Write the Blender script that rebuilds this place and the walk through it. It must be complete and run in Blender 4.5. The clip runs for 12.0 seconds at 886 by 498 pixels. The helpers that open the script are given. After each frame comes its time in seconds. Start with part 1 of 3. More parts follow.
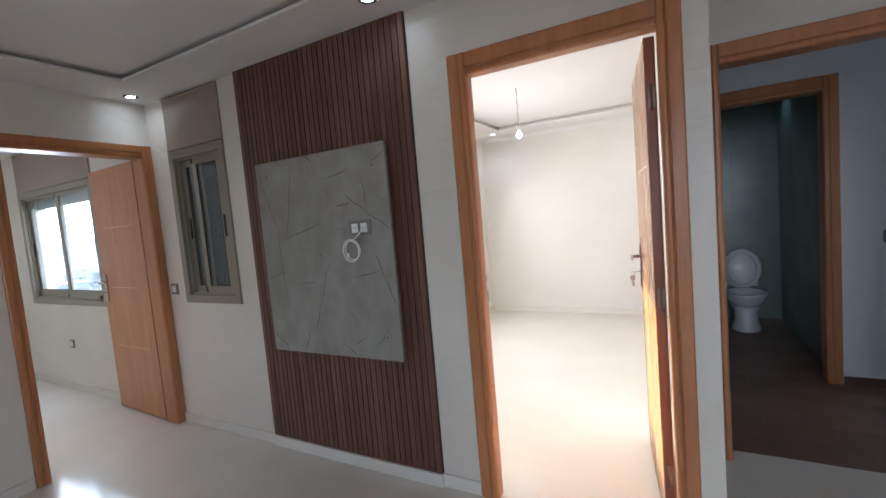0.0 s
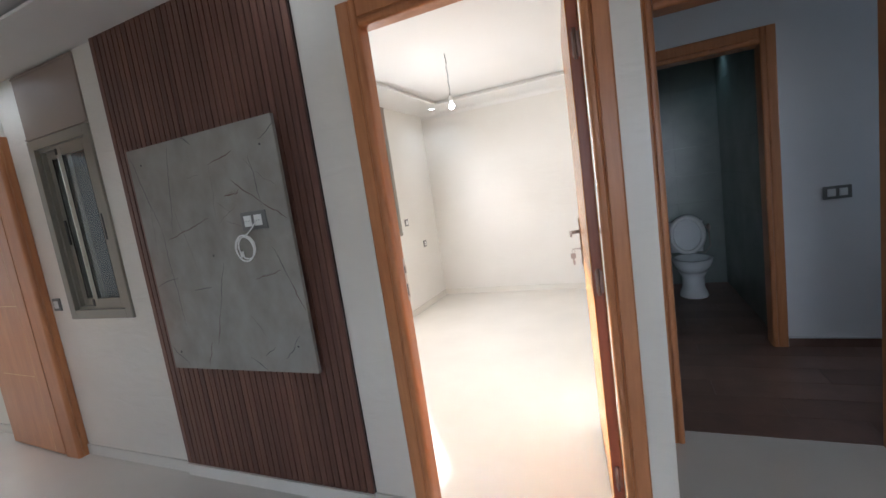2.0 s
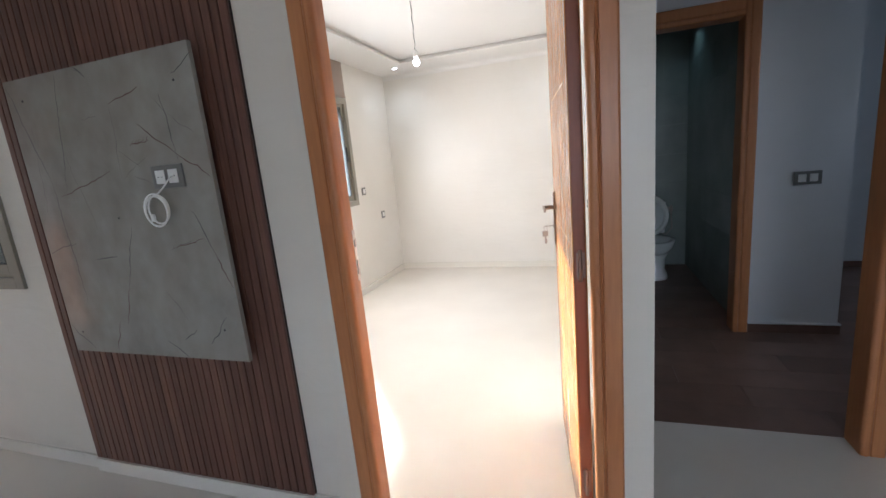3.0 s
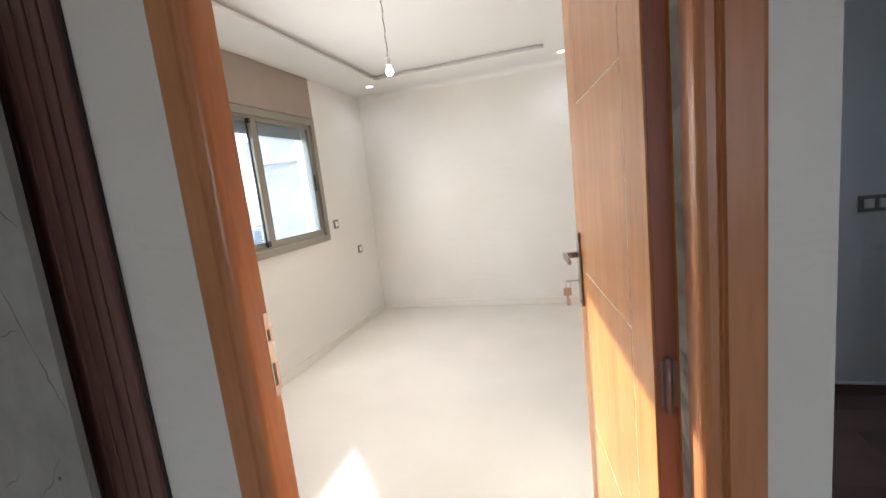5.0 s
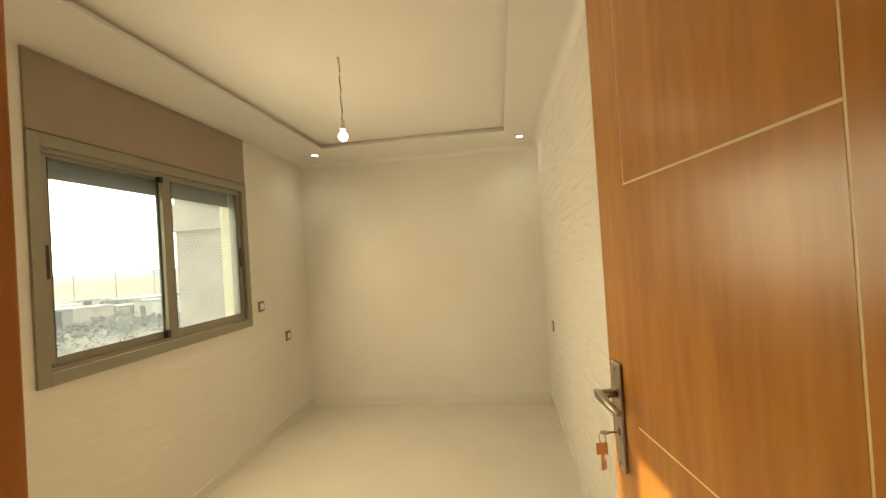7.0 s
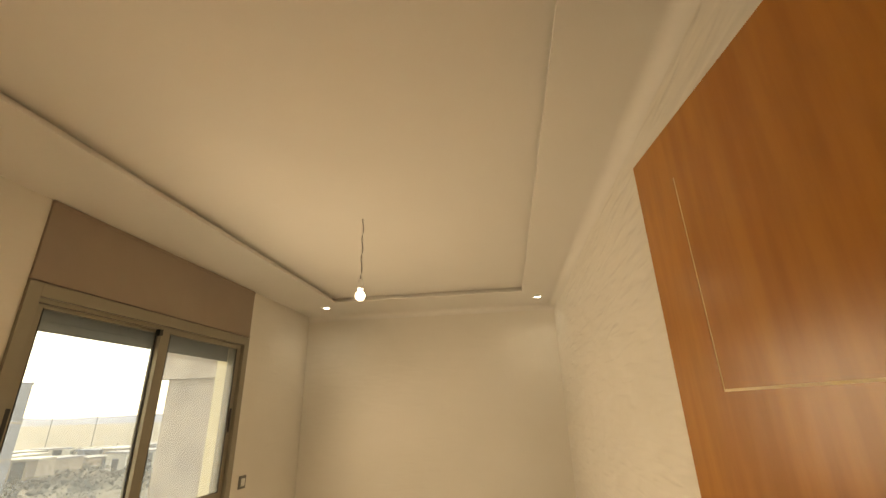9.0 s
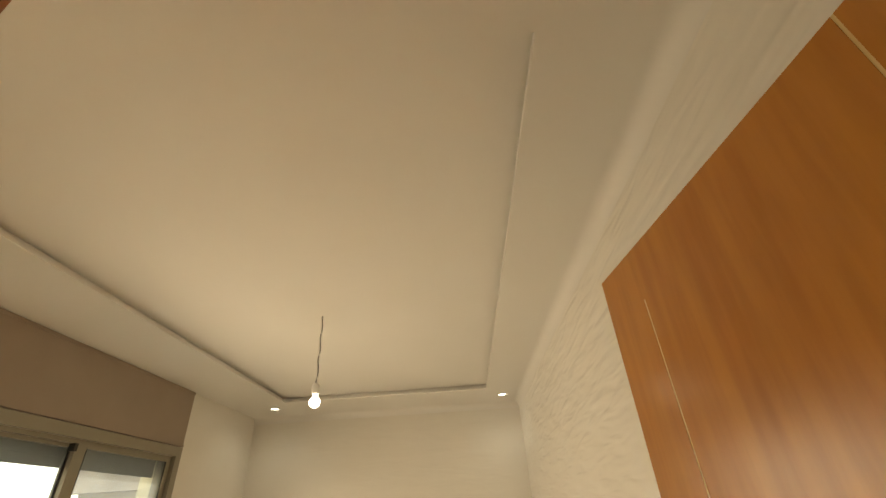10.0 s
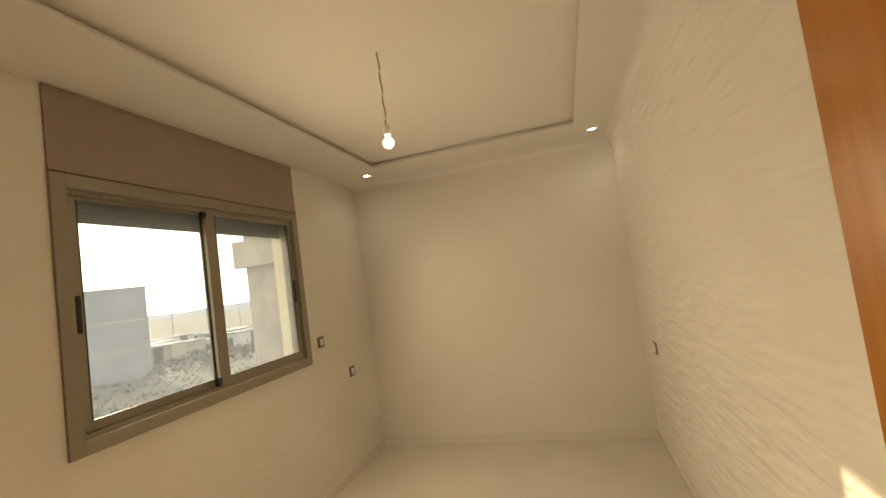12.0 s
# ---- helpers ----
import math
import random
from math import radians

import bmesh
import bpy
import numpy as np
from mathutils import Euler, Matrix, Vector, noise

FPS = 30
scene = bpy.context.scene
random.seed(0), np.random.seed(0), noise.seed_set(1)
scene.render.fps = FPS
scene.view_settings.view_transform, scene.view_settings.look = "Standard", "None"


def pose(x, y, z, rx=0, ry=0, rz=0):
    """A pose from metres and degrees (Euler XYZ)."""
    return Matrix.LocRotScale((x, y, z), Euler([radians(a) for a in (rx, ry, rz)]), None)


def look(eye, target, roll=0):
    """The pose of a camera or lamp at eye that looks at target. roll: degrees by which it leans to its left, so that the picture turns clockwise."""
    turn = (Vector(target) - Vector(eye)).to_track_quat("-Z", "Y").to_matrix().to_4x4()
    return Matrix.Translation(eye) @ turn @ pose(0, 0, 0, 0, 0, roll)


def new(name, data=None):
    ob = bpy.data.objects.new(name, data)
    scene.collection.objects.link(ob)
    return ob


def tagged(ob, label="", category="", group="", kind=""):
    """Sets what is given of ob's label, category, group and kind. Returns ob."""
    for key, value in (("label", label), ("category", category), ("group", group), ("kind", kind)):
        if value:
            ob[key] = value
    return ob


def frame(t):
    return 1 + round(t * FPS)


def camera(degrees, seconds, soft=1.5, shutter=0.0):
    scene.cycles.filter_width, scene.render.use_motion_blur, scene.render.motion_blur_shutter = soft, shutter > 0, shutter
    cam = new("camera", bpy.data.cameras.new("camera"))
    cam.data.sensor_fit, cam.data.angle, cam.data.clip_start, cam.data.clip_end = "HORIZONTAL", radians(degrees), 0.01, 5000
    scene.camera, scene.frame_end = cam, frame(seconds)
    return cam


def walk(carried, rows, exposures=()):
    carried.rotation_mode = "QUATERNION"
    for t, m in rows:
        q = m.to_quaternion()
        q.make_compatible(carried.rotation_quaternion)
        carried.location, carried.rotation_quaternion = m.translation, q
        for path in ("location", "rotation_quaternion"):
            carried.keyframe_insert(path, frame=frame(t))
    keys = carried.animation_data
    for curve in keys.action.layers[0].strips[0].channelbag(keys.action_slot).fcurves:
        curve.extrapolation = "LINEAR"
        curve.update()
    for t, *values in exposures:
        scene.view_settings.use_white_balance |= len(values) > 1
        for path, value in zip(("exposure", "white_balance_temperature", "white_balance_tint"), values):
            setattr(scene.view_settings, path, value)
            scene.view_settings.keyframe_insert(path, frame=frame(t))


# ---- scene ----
cam = camera(91.6, 12.0)
PATH = [
    (0, (-0.382, 2.973, 1.407), (-1.335, 4.725, 1.257), -4.9),
    (0.5, (-0.398, 2.981, 1.401), (-1.217, 4.801, 1.266), -4.8),
    (1, (-0.401, 3.031, 1.388), (-1.233, 4.844, 1.248), -5.0),
    (1.5, (-0.37, 3.182, 1.388), (-1.188, 4.998, 1.203), -7.6),
    (2, (-0.332, 3.335, 1.384), (-1.131, 5.151, 1.129), -8.3),
    (2.5, (-0.329, 3.44, 1.355), (-1.119, 5.243, 1.0), -8.5),
    (3, (-0.428, 3.571, 1.348), (-1.058, 5.426, 0.948), -5.5),
    (3.5, (-0.563, 3.709, 1.378), (-1.064, 5.609, 1.001), -3.9),
    (3.7, (-0.574, 3.761, 1.368), (-1.051, 5.672, 1.016), -3.8),
    (5.3, (-0.589, 4.246, 1.363), (-1.172, 6.137, 1.07), -6.7),
    (5.5, (-0.623, 4.297, 1.363), (-1.214, 6.184, 1.066), -6.5),
    (6, (-0.748, 4.427, 1.378), (-1.2, 6.353, 1.085), -4.4),
    (6.5, (-0.794, 4.515, 1.404), (-1.09, 6.49, 1.291), -3.3),
    (7, (-0.803, 4.579, 1.427), (-1.06, 6.563, 1.452), -3.6),
    (7.2, (-0.811, 4.632, 1.43), (-1.069, 6.612, 1.542), -4.0),
    (8.8, (-0.877, 4.734, 1.52), (-1.187, 6.607, 2.151), -2.3),
    (9, (-0.885, 4.727, 1.529), (-1.127, 6.585, 2.229), -1.6),
    (9.5, (-0.912, 4.7, 1.567), (-1.036, 6.466, 2.497), -2.1),
    (10, (-0.903, 4.734, 1.604), (-0.934, 6.439, 2.65), -3.7),
    (10.5, (-0.895, 4.812, 1.592), (-0.905, 6.548, 2.585), -7.9),
    (11, (-0.889, 4.917, 1.569), (-1.157, 6.717, 2.398), -10.1),
    (11.5, (-0.911, 4.959, 1.529), (-1.338, 6.839, 2.059), -8.8),
    (12, (-0.901, 4.973, 1.451), (-1.433, 6.896, 1.584), -7.8),
]
EXPO = [(0, 1.54, 5750, 13), (3.7, 1.48, 5750, 13), (5.5, 1.08, 6150, 11), (6.0, 0.84, 7200, 9), (6.5, 0.64, 8600, 6), (7.0, 0.54, 10800, 4),
        (9.0, 0.24, 11800, 14), (10.0, 0.36, 9900, 9), (10.5, 0.34, 9500, 10), (11.0, 0.26, 11300, 13), (12.0, 0.10, 10900, 15)]
walk(cam, [(t, look(eye, target, roll)) for t, eye, target, roll in PATH], EXPO)

# ---- world and sun ----
SUN_FROM = Vector((-1.0, 0.61, 0.392))
world = bpy.data.worlds.new("world")
scene.world = world
world.use_nodes = True
wn = world.node_tree
sky = wn.nodes.new("ShaderNodeTexSky")
sky.sky_type, sky.sun_disc = "NISHITA", False
sky.sun_elevation, sky.sun_rotation = radians(18.0), math.atan2(SUN_FROM.x, SUN_FROM.y)
sky.dust_density, sky.air_density, sky.ozone_density = 0.8, 1.3, 2.5
background = wn.nodes["Background"]
background.inputs["Strength"].default_value = 0.15
haze = wn.nodes.new("ShaderNodeMix")
haze.data_type = "RGBA"
haze.inputs[0].default_value = 0.5
haze.inputs[7].default_value = (20, 22, 25, 1)
wn.links.new(sky.outputs[0], haze.inputs[6])
wn.links.new(haze.outputs[2], background.inputs["Color"])

sun = new("sun", bpy.data.lights.new("sun", "SUN"))
sun.data.energy, sun.data.angle, sun.data.color = 5.0, radians(0.6), (1.0, 0.92, 0.78)
sun.matrix_world = look(SUN_FROM * 20, (0, 0, 0))


def window_light(name, eye, way, width, height, power, color=(0.86, 0.92, 1.0)):
    lamp = new(name, bpy.data.lights.new(name, "AREA"))
    lamp.data.shape, lamp.data.size, lamp.data.size_y = "RECTANGLE", width, height
    lamp.data.energy, lamp.data.color = power, color
    lamp.matrix_world = look(eye, Vector(eye) + Vector(way))
    return lamp


def spot_light(name, place, power, color=(0.86, 0.96, 0.98), size=130):
    lamp = new(name, bpy.data.lights.new(name, "SPOT"))
    lamp.data.energy, lamp.data.color, lamp.data.shadow_soft_size = power, color, 0.025
    lamp.data.spot_size, lamp.data.spot_blend = radians(size), 0.9
    lamp.location = place
    return lamp


window_light("bedroom_window_light", (-2.60, 6.90, 1.46), (1, 0, -0.34), 1.35, 0.8, 13.0, (1.0, 0.91, 0.80))
window_light("west_window_light", (-5.66, 4.78, 1.44), (0, -1, -0.15), 1.30, 0.8, 9.0)
# Fill lamp added to brighten the hall from the unseen south side
window_light("hall_fill_light", (0.4, -0.55, 1.5), (0, 1, -0.05), 2.2, 1.3, 3.6, (0.97, 0.96, 1.0))
window_light("passage_window_light", (2.73, 6.30, 1.6), (-1, 0.08, -0.1), 0.38, 0.5, 0.85, (0.62, 0.80, 1.0))
HALL_SPOTS = [(-3.64, 4.67), (-1.56, 4.63), (0.6, 4.63), (-3.64, 2.6), (-3.64, 0.4), (-1.56, -0.3), (0.6, -0.3)]
ROOM_SPOTS = [(-2.42, 8.34), (-0.565, 8.37)]
for n, (px, py) in enumerate(HALL_SPOTS):
    spot_light("hall_spot_light", (px, py, 2.39), 0.45)
for n, (px, py) in enumerate(ROOM_SPOTS):
    spot_light("room_spot_light", (px, py, 2.39), 1.6, size=140)
spot_light("toilet_spot_light", (0.47, 8.28, 2.36), 0.42, (0.6, 0.92, 1.0))
BULB = (-1.542, 6.660, 2.088)
bulb_lamp = new("bulb_light", bpy.data.lights.new("bulb_light", "POINT"))
bulb_lamp.data.energy, bulb_lamp.data.shadow_soft_size, bulb_lamp.data.color = 0.18, 0.03, (1.0, 0.92, 0.78)
bulb_lamp.location = (BULB[0], BULB[1], BULB[2] - 0.06)

# ---- materials ----


def material(name, color, rough=0.5, metal=0.0, var=0.0, scale=3.0, bump=0.0, bump_scale=40.0, stretch=(1, 1, 1), coat=0.0, second=None, emit=None, strength=0.0, grain=None):
    m = bpy.data.materials.new(name)
    m.use_nodes = True
    nt = m.node_tree
    b = nt.nodes["Principled BSDF"]
    b.inputs["Roughness"].default_value, b.inputs["Metallic"].default_value = rough, metal
    b.inputs["Coat Weight"].default_value, b.inputs["Coat Roughness"].default_value = coat, 0.08
    rgba = (*color, 1)
    b.inputs["Base Color"].default_value = rgba
    geo = nt.nodes.new("ShaderNodeNewGeometry")
    mp = nt.nodes.new("ShaderNodeMapping")
    mp.inputs["Scale"].default_value = stretch
    nt.links.new(geo.outputs["Position"], mp.inputs["Vector"])
    if var or second:
        n1 = nt.nodes.new("ShaderNodeTexNoise")
        n1.inputs["Scale"].default_value, n1.inputs["Detail"].default_value = scale, 6
        nt.links.new(mp.outputs[0], n1.inputs["Vector"])
        ramp = nt.nodes.new("ShaderNodeValToRGB")
        ramp.color_ramp.elements[0].position, ramp.color_ramp.elements[1].position = 0.3, 0.72
        low = second or tuple(c * (1 - var) for c in color)
        ramp.color_ramp.elements[0].color, ramp.color_ramp.elements[1].color = (*low, 1), rgba
        nt.links.new(n1.outputs["Fac"], ramp.inputs[0])
        out = ramp.outputs[0]
        if grain:
            n3 = nt.nodes.new("ShaderNodeTexNoise")
            n3.inputs["Scale"].default_value, n3.inputs["Detail"].default_value = grain[0], 8
            nt.links.new(mp.outputs[0], n3.inputs["Vector"])
            mix = nt.nodes.new("ShaderNodeMix")
            mix.data_type, mix.blend_type = "RGBA", "MULTIPLY"
            mix.inputs[0].default_value = grain[1]
            r2 = nt.nodes.new("ShaderNodeValToRGB")
            r2.color_ramp.elements[0].position, r2.color_ramp.elements[1].position = 0.35, 0.65
            r2.color_ramp.elements[0].color = (0.45, 0.38, 0.33, 1)
            nt.links.new(n3.outputs["Fac"], r2.inputs[0])
            nt.links.new(out, mix.inputs[6])
            nt.links.new(r2.outputs[0], mix.inputs[7])
            out = mix.outputs[2]
        nt.links.new(out, b.inputs["Base Color"])
    if bump:
        n2 = nt.nodes.new("ShaderNodeTexNoise")
        n2.inputs["Scale"].default_value, n2.inputs["Detail"].default_value = bump_scale, 4
        nt.links.new(mp.outputs[0], n2.inputs["Vector"])
        bp = nt.nodes.new("ShaderNodeBump")
        bp.inputs["Strength"].default_value, bp.inputs["Distance"].default_value = 1.0, bump
        nt.links.new(n2.outputs["Fac"], bp.inputs["Height"])
        nt.links.new(bp.outputs[0], b.inputs["Normal"])
    if emit:
        b.inputs["Emission Color"].default_value, b.inputs["Emission Strength"].default_value = (*emit, 1), strength
    return m


def plaster(name, color, second, wave, rough=0.42, stretch=(4.0, 4.0, 17.0), detail=3.0, distortion=0.6):
    """Pearly trowelled stucco: faint mottling and long horizontal ripples."""
    m = material(name, color, rough, second=second, scale=1.4)
    nt = m.node_tree
    b = nt.nodes["Principled BSDF"]
    geo = nt.nodes.new("ShaderNodeNewGeometry")
    mp = nt.nodes.new("ShaderNodeMapping")
    mp.inputs["Scale"].default_value = stretch
    nt.links.new(geo.outputs["Position"], mp.inputs["Vector"])
    n = nt.nodes.new("ShaderNodeTexNoise")
    n.inputs["Scale"].default_value, n.inputs["Detail"].default_value, n.inputs["Distortion"].default_value = 1.0, detail, distortion
    nt.links.new(mp.outputs[0], n.inputs["Vector"])
    bp = nt.nodes.new("ShaderNodeBump")
    bp.inputs["Strength"].default_value, bp.inputs["Distance"].default_value = 1.0, wave
    nt.links.new(n.outputs["Fac"], bp.inputs["Height"])
    nt.links.new(bp.outputs[0], b.inputs["Normal"])
    return m


WALL = plaster("pearl_stucco", (0.80, 0.77, 0.72), (0.745, 0.715, 0.66), 0.0026, 0.36)
WALL_EAST = plaster("rippled_pearl_stucco", (0.80, 0.77, 0.72), (0.74, 0.71, 0.655), 0.018, 0.31, (4.2, 4.2, 24.0), 1.2, 0.3)
WALL_HALL = plaster("hall_stucco", (0.775, 0.73, 0.65), (0.705, 0.66, 0.58), 0.006, 0.36, (5.0, 5.0, 12.0))
PAINT = material("white_paint", (0.78, 0.79, 0.80), 0.55, var=0.05, bump=0.0006)
CEILING = material("ceiling_paint", (0.80, 0.78, 0.75), 0.6, var=0.04, scale=1.2, bump=0.0004)
FLOOR = material("cream_porcelain", (0.72, 0.68, 0.61), 0.10, var=0.07, scale=2.2, bump=0.0009, bump_scale=3.0)
SKIRT = material("cream_skirting", (0.78, 0.745, 0.675), 0.18, var=0.04, scale=4)
BROWN = material("brown_floor_tile", (0.25, 0.145, 0.105), 0.35, var=0.30, scale=5, bump=0.0008, bump_scale=60)
WOOD = material("orange_beech_veneer", (0.56, 0.238, 0.052), 0.25, second=(0.44, 0.160, 0.033), scale=1.2, stretch=(6, 6, 0.7), grain=(7, 0.25), bump=0.0011, bump_scale=3.5)
WOOD.node_tree.nodes["Principled BSDF"].inputs["Specular IOR Level"].default_value = 0.38
# Same beech as WOOD, with its pinker look in hall light put into colour
WOOD_HALL = material("hall_lit_beech", (0.56, 0.245, 0.10), 0.33, second=(0.46, 0.18, 0.066), scale=1.6, stretch=(9, 9, 0.9), grain=(8, 0.22), bump=0.0003, bump_scale=5)
# Bare wood tone, with the light that grooves catch added to the colour
GROOVE = material("pale_groove", (0.80, 0.58, 0.27), 0.45, var=0.15)
WOOD_EDGE = material("red_brown_edge", (0.33, 0.10, 0.045), 0.4, var=0.25, stretch=(20, 20, 1))
WALNUT = material("dark_walnut", (0.185, 0.092, 0.062), 0.40, second=(0.115, 0.050, 0.038), scale=3.0, stretch=(9, 9, 0.35), grain=(14, 0.4), bump=0.0003, bump_scale=20)
BLACK_FELT = material("black_backing", (0.045, 0.032, 0.028), 0.9, var=0.2)
ALU = material("taupe_aluminium", (0.30, 0.275, 0.225), 0.38, metal=0.35, var=0.04)
BOXPANEL = material("taupe_box_panel", (0.34, 0.27, 0.22), 0.5, var=0.06, scale=6)
# Darker copy of SHUTTER: shade behind the closed window's panes is in the colour
SHUTTER_SHADED = material("shaded_shutter", (0.05, 0.055, 0.06), 0.5, var=0.2)
SHUTTER = material("grey_shutter", (0.30, 0.28, 0.26), 0.5, var=0.08)
STEEL = material("brushed_nickel", (0.46, 0.39, 0.35), 0.28, metal=1.0, var=0.05)
HINGE = material("dull_bronze_steel", (0.30, 0.20, 0.16), 0.4, metal=0.8, var=0.1)
BLACK = material("black_plastic", (0.02, 0.02, 0.02), 0.4)
PLATE = material("grey_plate", (0.20, 0.20, 0.19), 0.35, metal=0.3)
WHITE = material("white_plastic", (0.82, 0.82, 0.80), 0.3)
CERAMIC = material("white_ceramic", (0.85, 0.86, 0.86), 0.08)
WCTILE = material("green_grey_tile", (0.33, 0.37, 0.34), 0.25, second=(0.25, 0.29, 0.27), scale=3)
CONCRETE = material("rough_concrete", (0.48, 0.405, 0.33), 0.9, second=(0.33, 0.275, 0.225), scale=1.6, grain=(3, 0.3))
GREYRENDER = material("grey_render", (0.30, 0.31, 0.345), 0.9, second=(0.19, 0.20, 0.235), scale=0.45, grain=(1.6, 0.3))
CREAMREVEAL = material("cream_reveal", (0.75, 0.68, 0.48), 0.7, var=0.05)
EARTH = material("pale_earth", (0.20, 0.168, 0.135), 0.95, second=(0.06, 0.07, 0.055), scale=0.11, grain=(0.6, 0.5))
PALE = material("pale_render", (0.55, 0.52, 0.46), 0.9, var=0.1)
# Distance haze is painted into the hills as a blue base colour
HILL = material("haze_blue_hill", (0.10, 0.14, 0.23), 0.95, var=0.3, scale=0.01)
SCRUB = material("dry_scrub", (0.15, 0.125, 0.10), 0.9, second=(0.045, 0.055, 0.05), scale=0.5)
TARP = material("faded_blue_sheet", (0.12, 0.17, 0.25), 0.6, var=0.3)
DARKPANE = material("dark_pane", (0.06, 0.065, 0.07), 0.3, var=0.2)
LED = material("led_lens", (0.9, 0.95, 1.0), 0.3, emit=(0.85, 0.94, 1.0), strength=16)
BULBGLOW = material("bulb_globe", (1, 1, 1), 0.3, emit=(1.0, 0.98, 0.95), strength=5)

GLASS = bpy.data.materials.new("veiled_window_glass")
GLASS.use_nodes = True
gn = GLASS.node_tree
gb = gn.nodes["Principled BSDF"]
# Blue tint and pale film put the hazy glare of outdoors into the pane
gb.inputs["Base Color"].default_value = (0.80, 0.93, 1.0, 1)
gb.inputs["Roughness"].default_value, gb.inputs["IOR"].default_value, gb.inputs["Transmission Weight"].default_value = 0.0, 1.45, 1.0

VEIN = material("rust_vein", (0.10, 0.038, 0.03), 0.3, var=0.3, scale=20)
VEIN_FAINT = material("faint_vein", (0.17, 0.15, 0.135), 0.3, var=0.3, scale=20)
VEIN_DARK = material("dark_vein", (0.09, 0.085, 0.08), 0.3, var=0.3, scale=20)
veil, blend, noise_tex, span = gn.nodes.new("ShaderNodeBsdfTranslucent"), gn.nodes.new("ShaderNodeMixShader"), gn.nodes.new("ShaderNodeTexNoise"), gn.nodes.new("ShaderNodeMapRange")
noise_tex.inputs["Scale"].default_value, noise_tex.inputs["Detail"].default_value = 3.0, 6
span.inputs["To Min"].default_value, span.inputs["To Max"].default_value = 0.03, 0.09
veil.inputs["Color"].default_value = (0.58, 0.73, 0.92, 1)
gn.links.new(noise_tex.outputs["Fac"], span.inputs["Value"])
gn.links.new(span.outputs[0], blend.inputs[0])
gn.links.new(gb.outputs[0], blend.inputs[1])
gn.links.new(veil.outputs[0], blend.inputs[2])
gn.links.new(blend.outputs[0], gn.nodes["Material Output"].inputs["Surface"])
CLEAN_GLASS = GLASS.copy()
CLEAN_GLASS.name = "clean_glass"
CLEAN_GLASS.node_tree.nodes["Map Range"].inputs["To Min"].default_value = 0.0
CLEAN_GLASS.node_tree.nodes["Map Range"].inputs["To Max"].default_value = 0.004
MARBLE = material("grey_marble", (0.355, 0.342, 0.305), 0.12, second=(0.275, 0.26, 0.235), scale=5.5, stretch=(1.2, 1, 0.9), grain=(14, 0.16))
for m, low, high in ((WALNUT, 0.78, 1.25), (BROWN, 0.8, 1.15)):
    nt = m.node_tree
    shade = nt.nodes["Principled BSDF"].inputs["Base Color"]
    info, rng_node, mul = nt.nodes.new("ShaderNodeObjectInfo"), nt.nodes.new("ShaderNodeMapRange"), nt.nodes.new("ShaderNodeVectorMath")
    mul.operation = "SCALE"
    rng_node.inputs["To Min"].default_value, rng_node.inputs["To Max"].default_value = low, high
    nt.links.new(info.outputs["Random"], rng_node.inputs["Value"])
    nt.links.new(shade.links[0].from_socket, mul.inputs[0])
    nt.links.new(rng_node.outputs[0], mul.inputs["Scale"])
    nt.links.new(mul.outputs[0], shade)

# ---- helpers of the build ----
ORIGIN = {}


def thing(name, at=(0, 0, 0), turn=0.0, label="", category="", group="", kind=""):
    ob = new(name)
    ob.matrix_world = pose(*at, 0, 0, turn)
    ORIGIN[ob.name] = Vector((0, 0, 0))
    return tagged(ob, label, category, group, kind)


def finish(name, bm, mat, smooth=False):
    me = bpy.data.meshes.new(name)
    bmesh.ops.recalc_face_normals(bm, faces=bm.faces)
    bm.to_mesh(me)
    bm.free()
    me.materials.append(mat)
    if smooth:
        for p in me.polygons:
            p.use_smooth = True
    return me


def part(name, bm, mat, parent, label="", smooth=False, kind=""):
    """A mesh given in the space of its thing, put under that thing or under a part of it."""
    centre = sum((v.co for v in bm.verts), Vector()) / len(bm.verts)
    bmesh.ops.translate(bm, verts=bm.verts, vec=-centre)
    ob = new(name, finish(name, bm, mat, smooth))
    ob.parent = parent
    ob.location = centre - ORIGIN[parent.name]
    ORIGIN[ob.name] = centre
    return tagged(ob, label, "", "", kind)


def solid(name, bm, mat, label="", category="", kind="structure", smooth=False):
    ob = new(name, finish(name, bm, mat, smooth))
    ORIGIN[ob.name] = Vector((0, 0, 0))
    return tagged(ob, label, category, "", kind)


def box(bm, x0, x1, y0, y1, z0, z1, bevel=0.0):
    vs = bmesh.ops.create_cube(bm, size=1)["verts"]
    for v in vs:
        v.co = Vector(((x0 + x1) / 2 + v.co.x * (x1 - x0), (y0 + y1) / 2 + v.co.y * (y1 - y0), (z0 + z1) / 2 + v.co.z * (z1 - z0)))
    if bevel:
        edges = list({e for v in vs for e in v.link_edges})
        bmesh.ops.bevel(bm, geom=edges, offset=bevel, segments=2, profile=0.6, affect="EDGES")
    return bm


def boxes(*rows, bevel=0.0):
    bm = bmesh.new()
    for r in rows:
        box(bm, *r, bevel=bevel)
    return bm


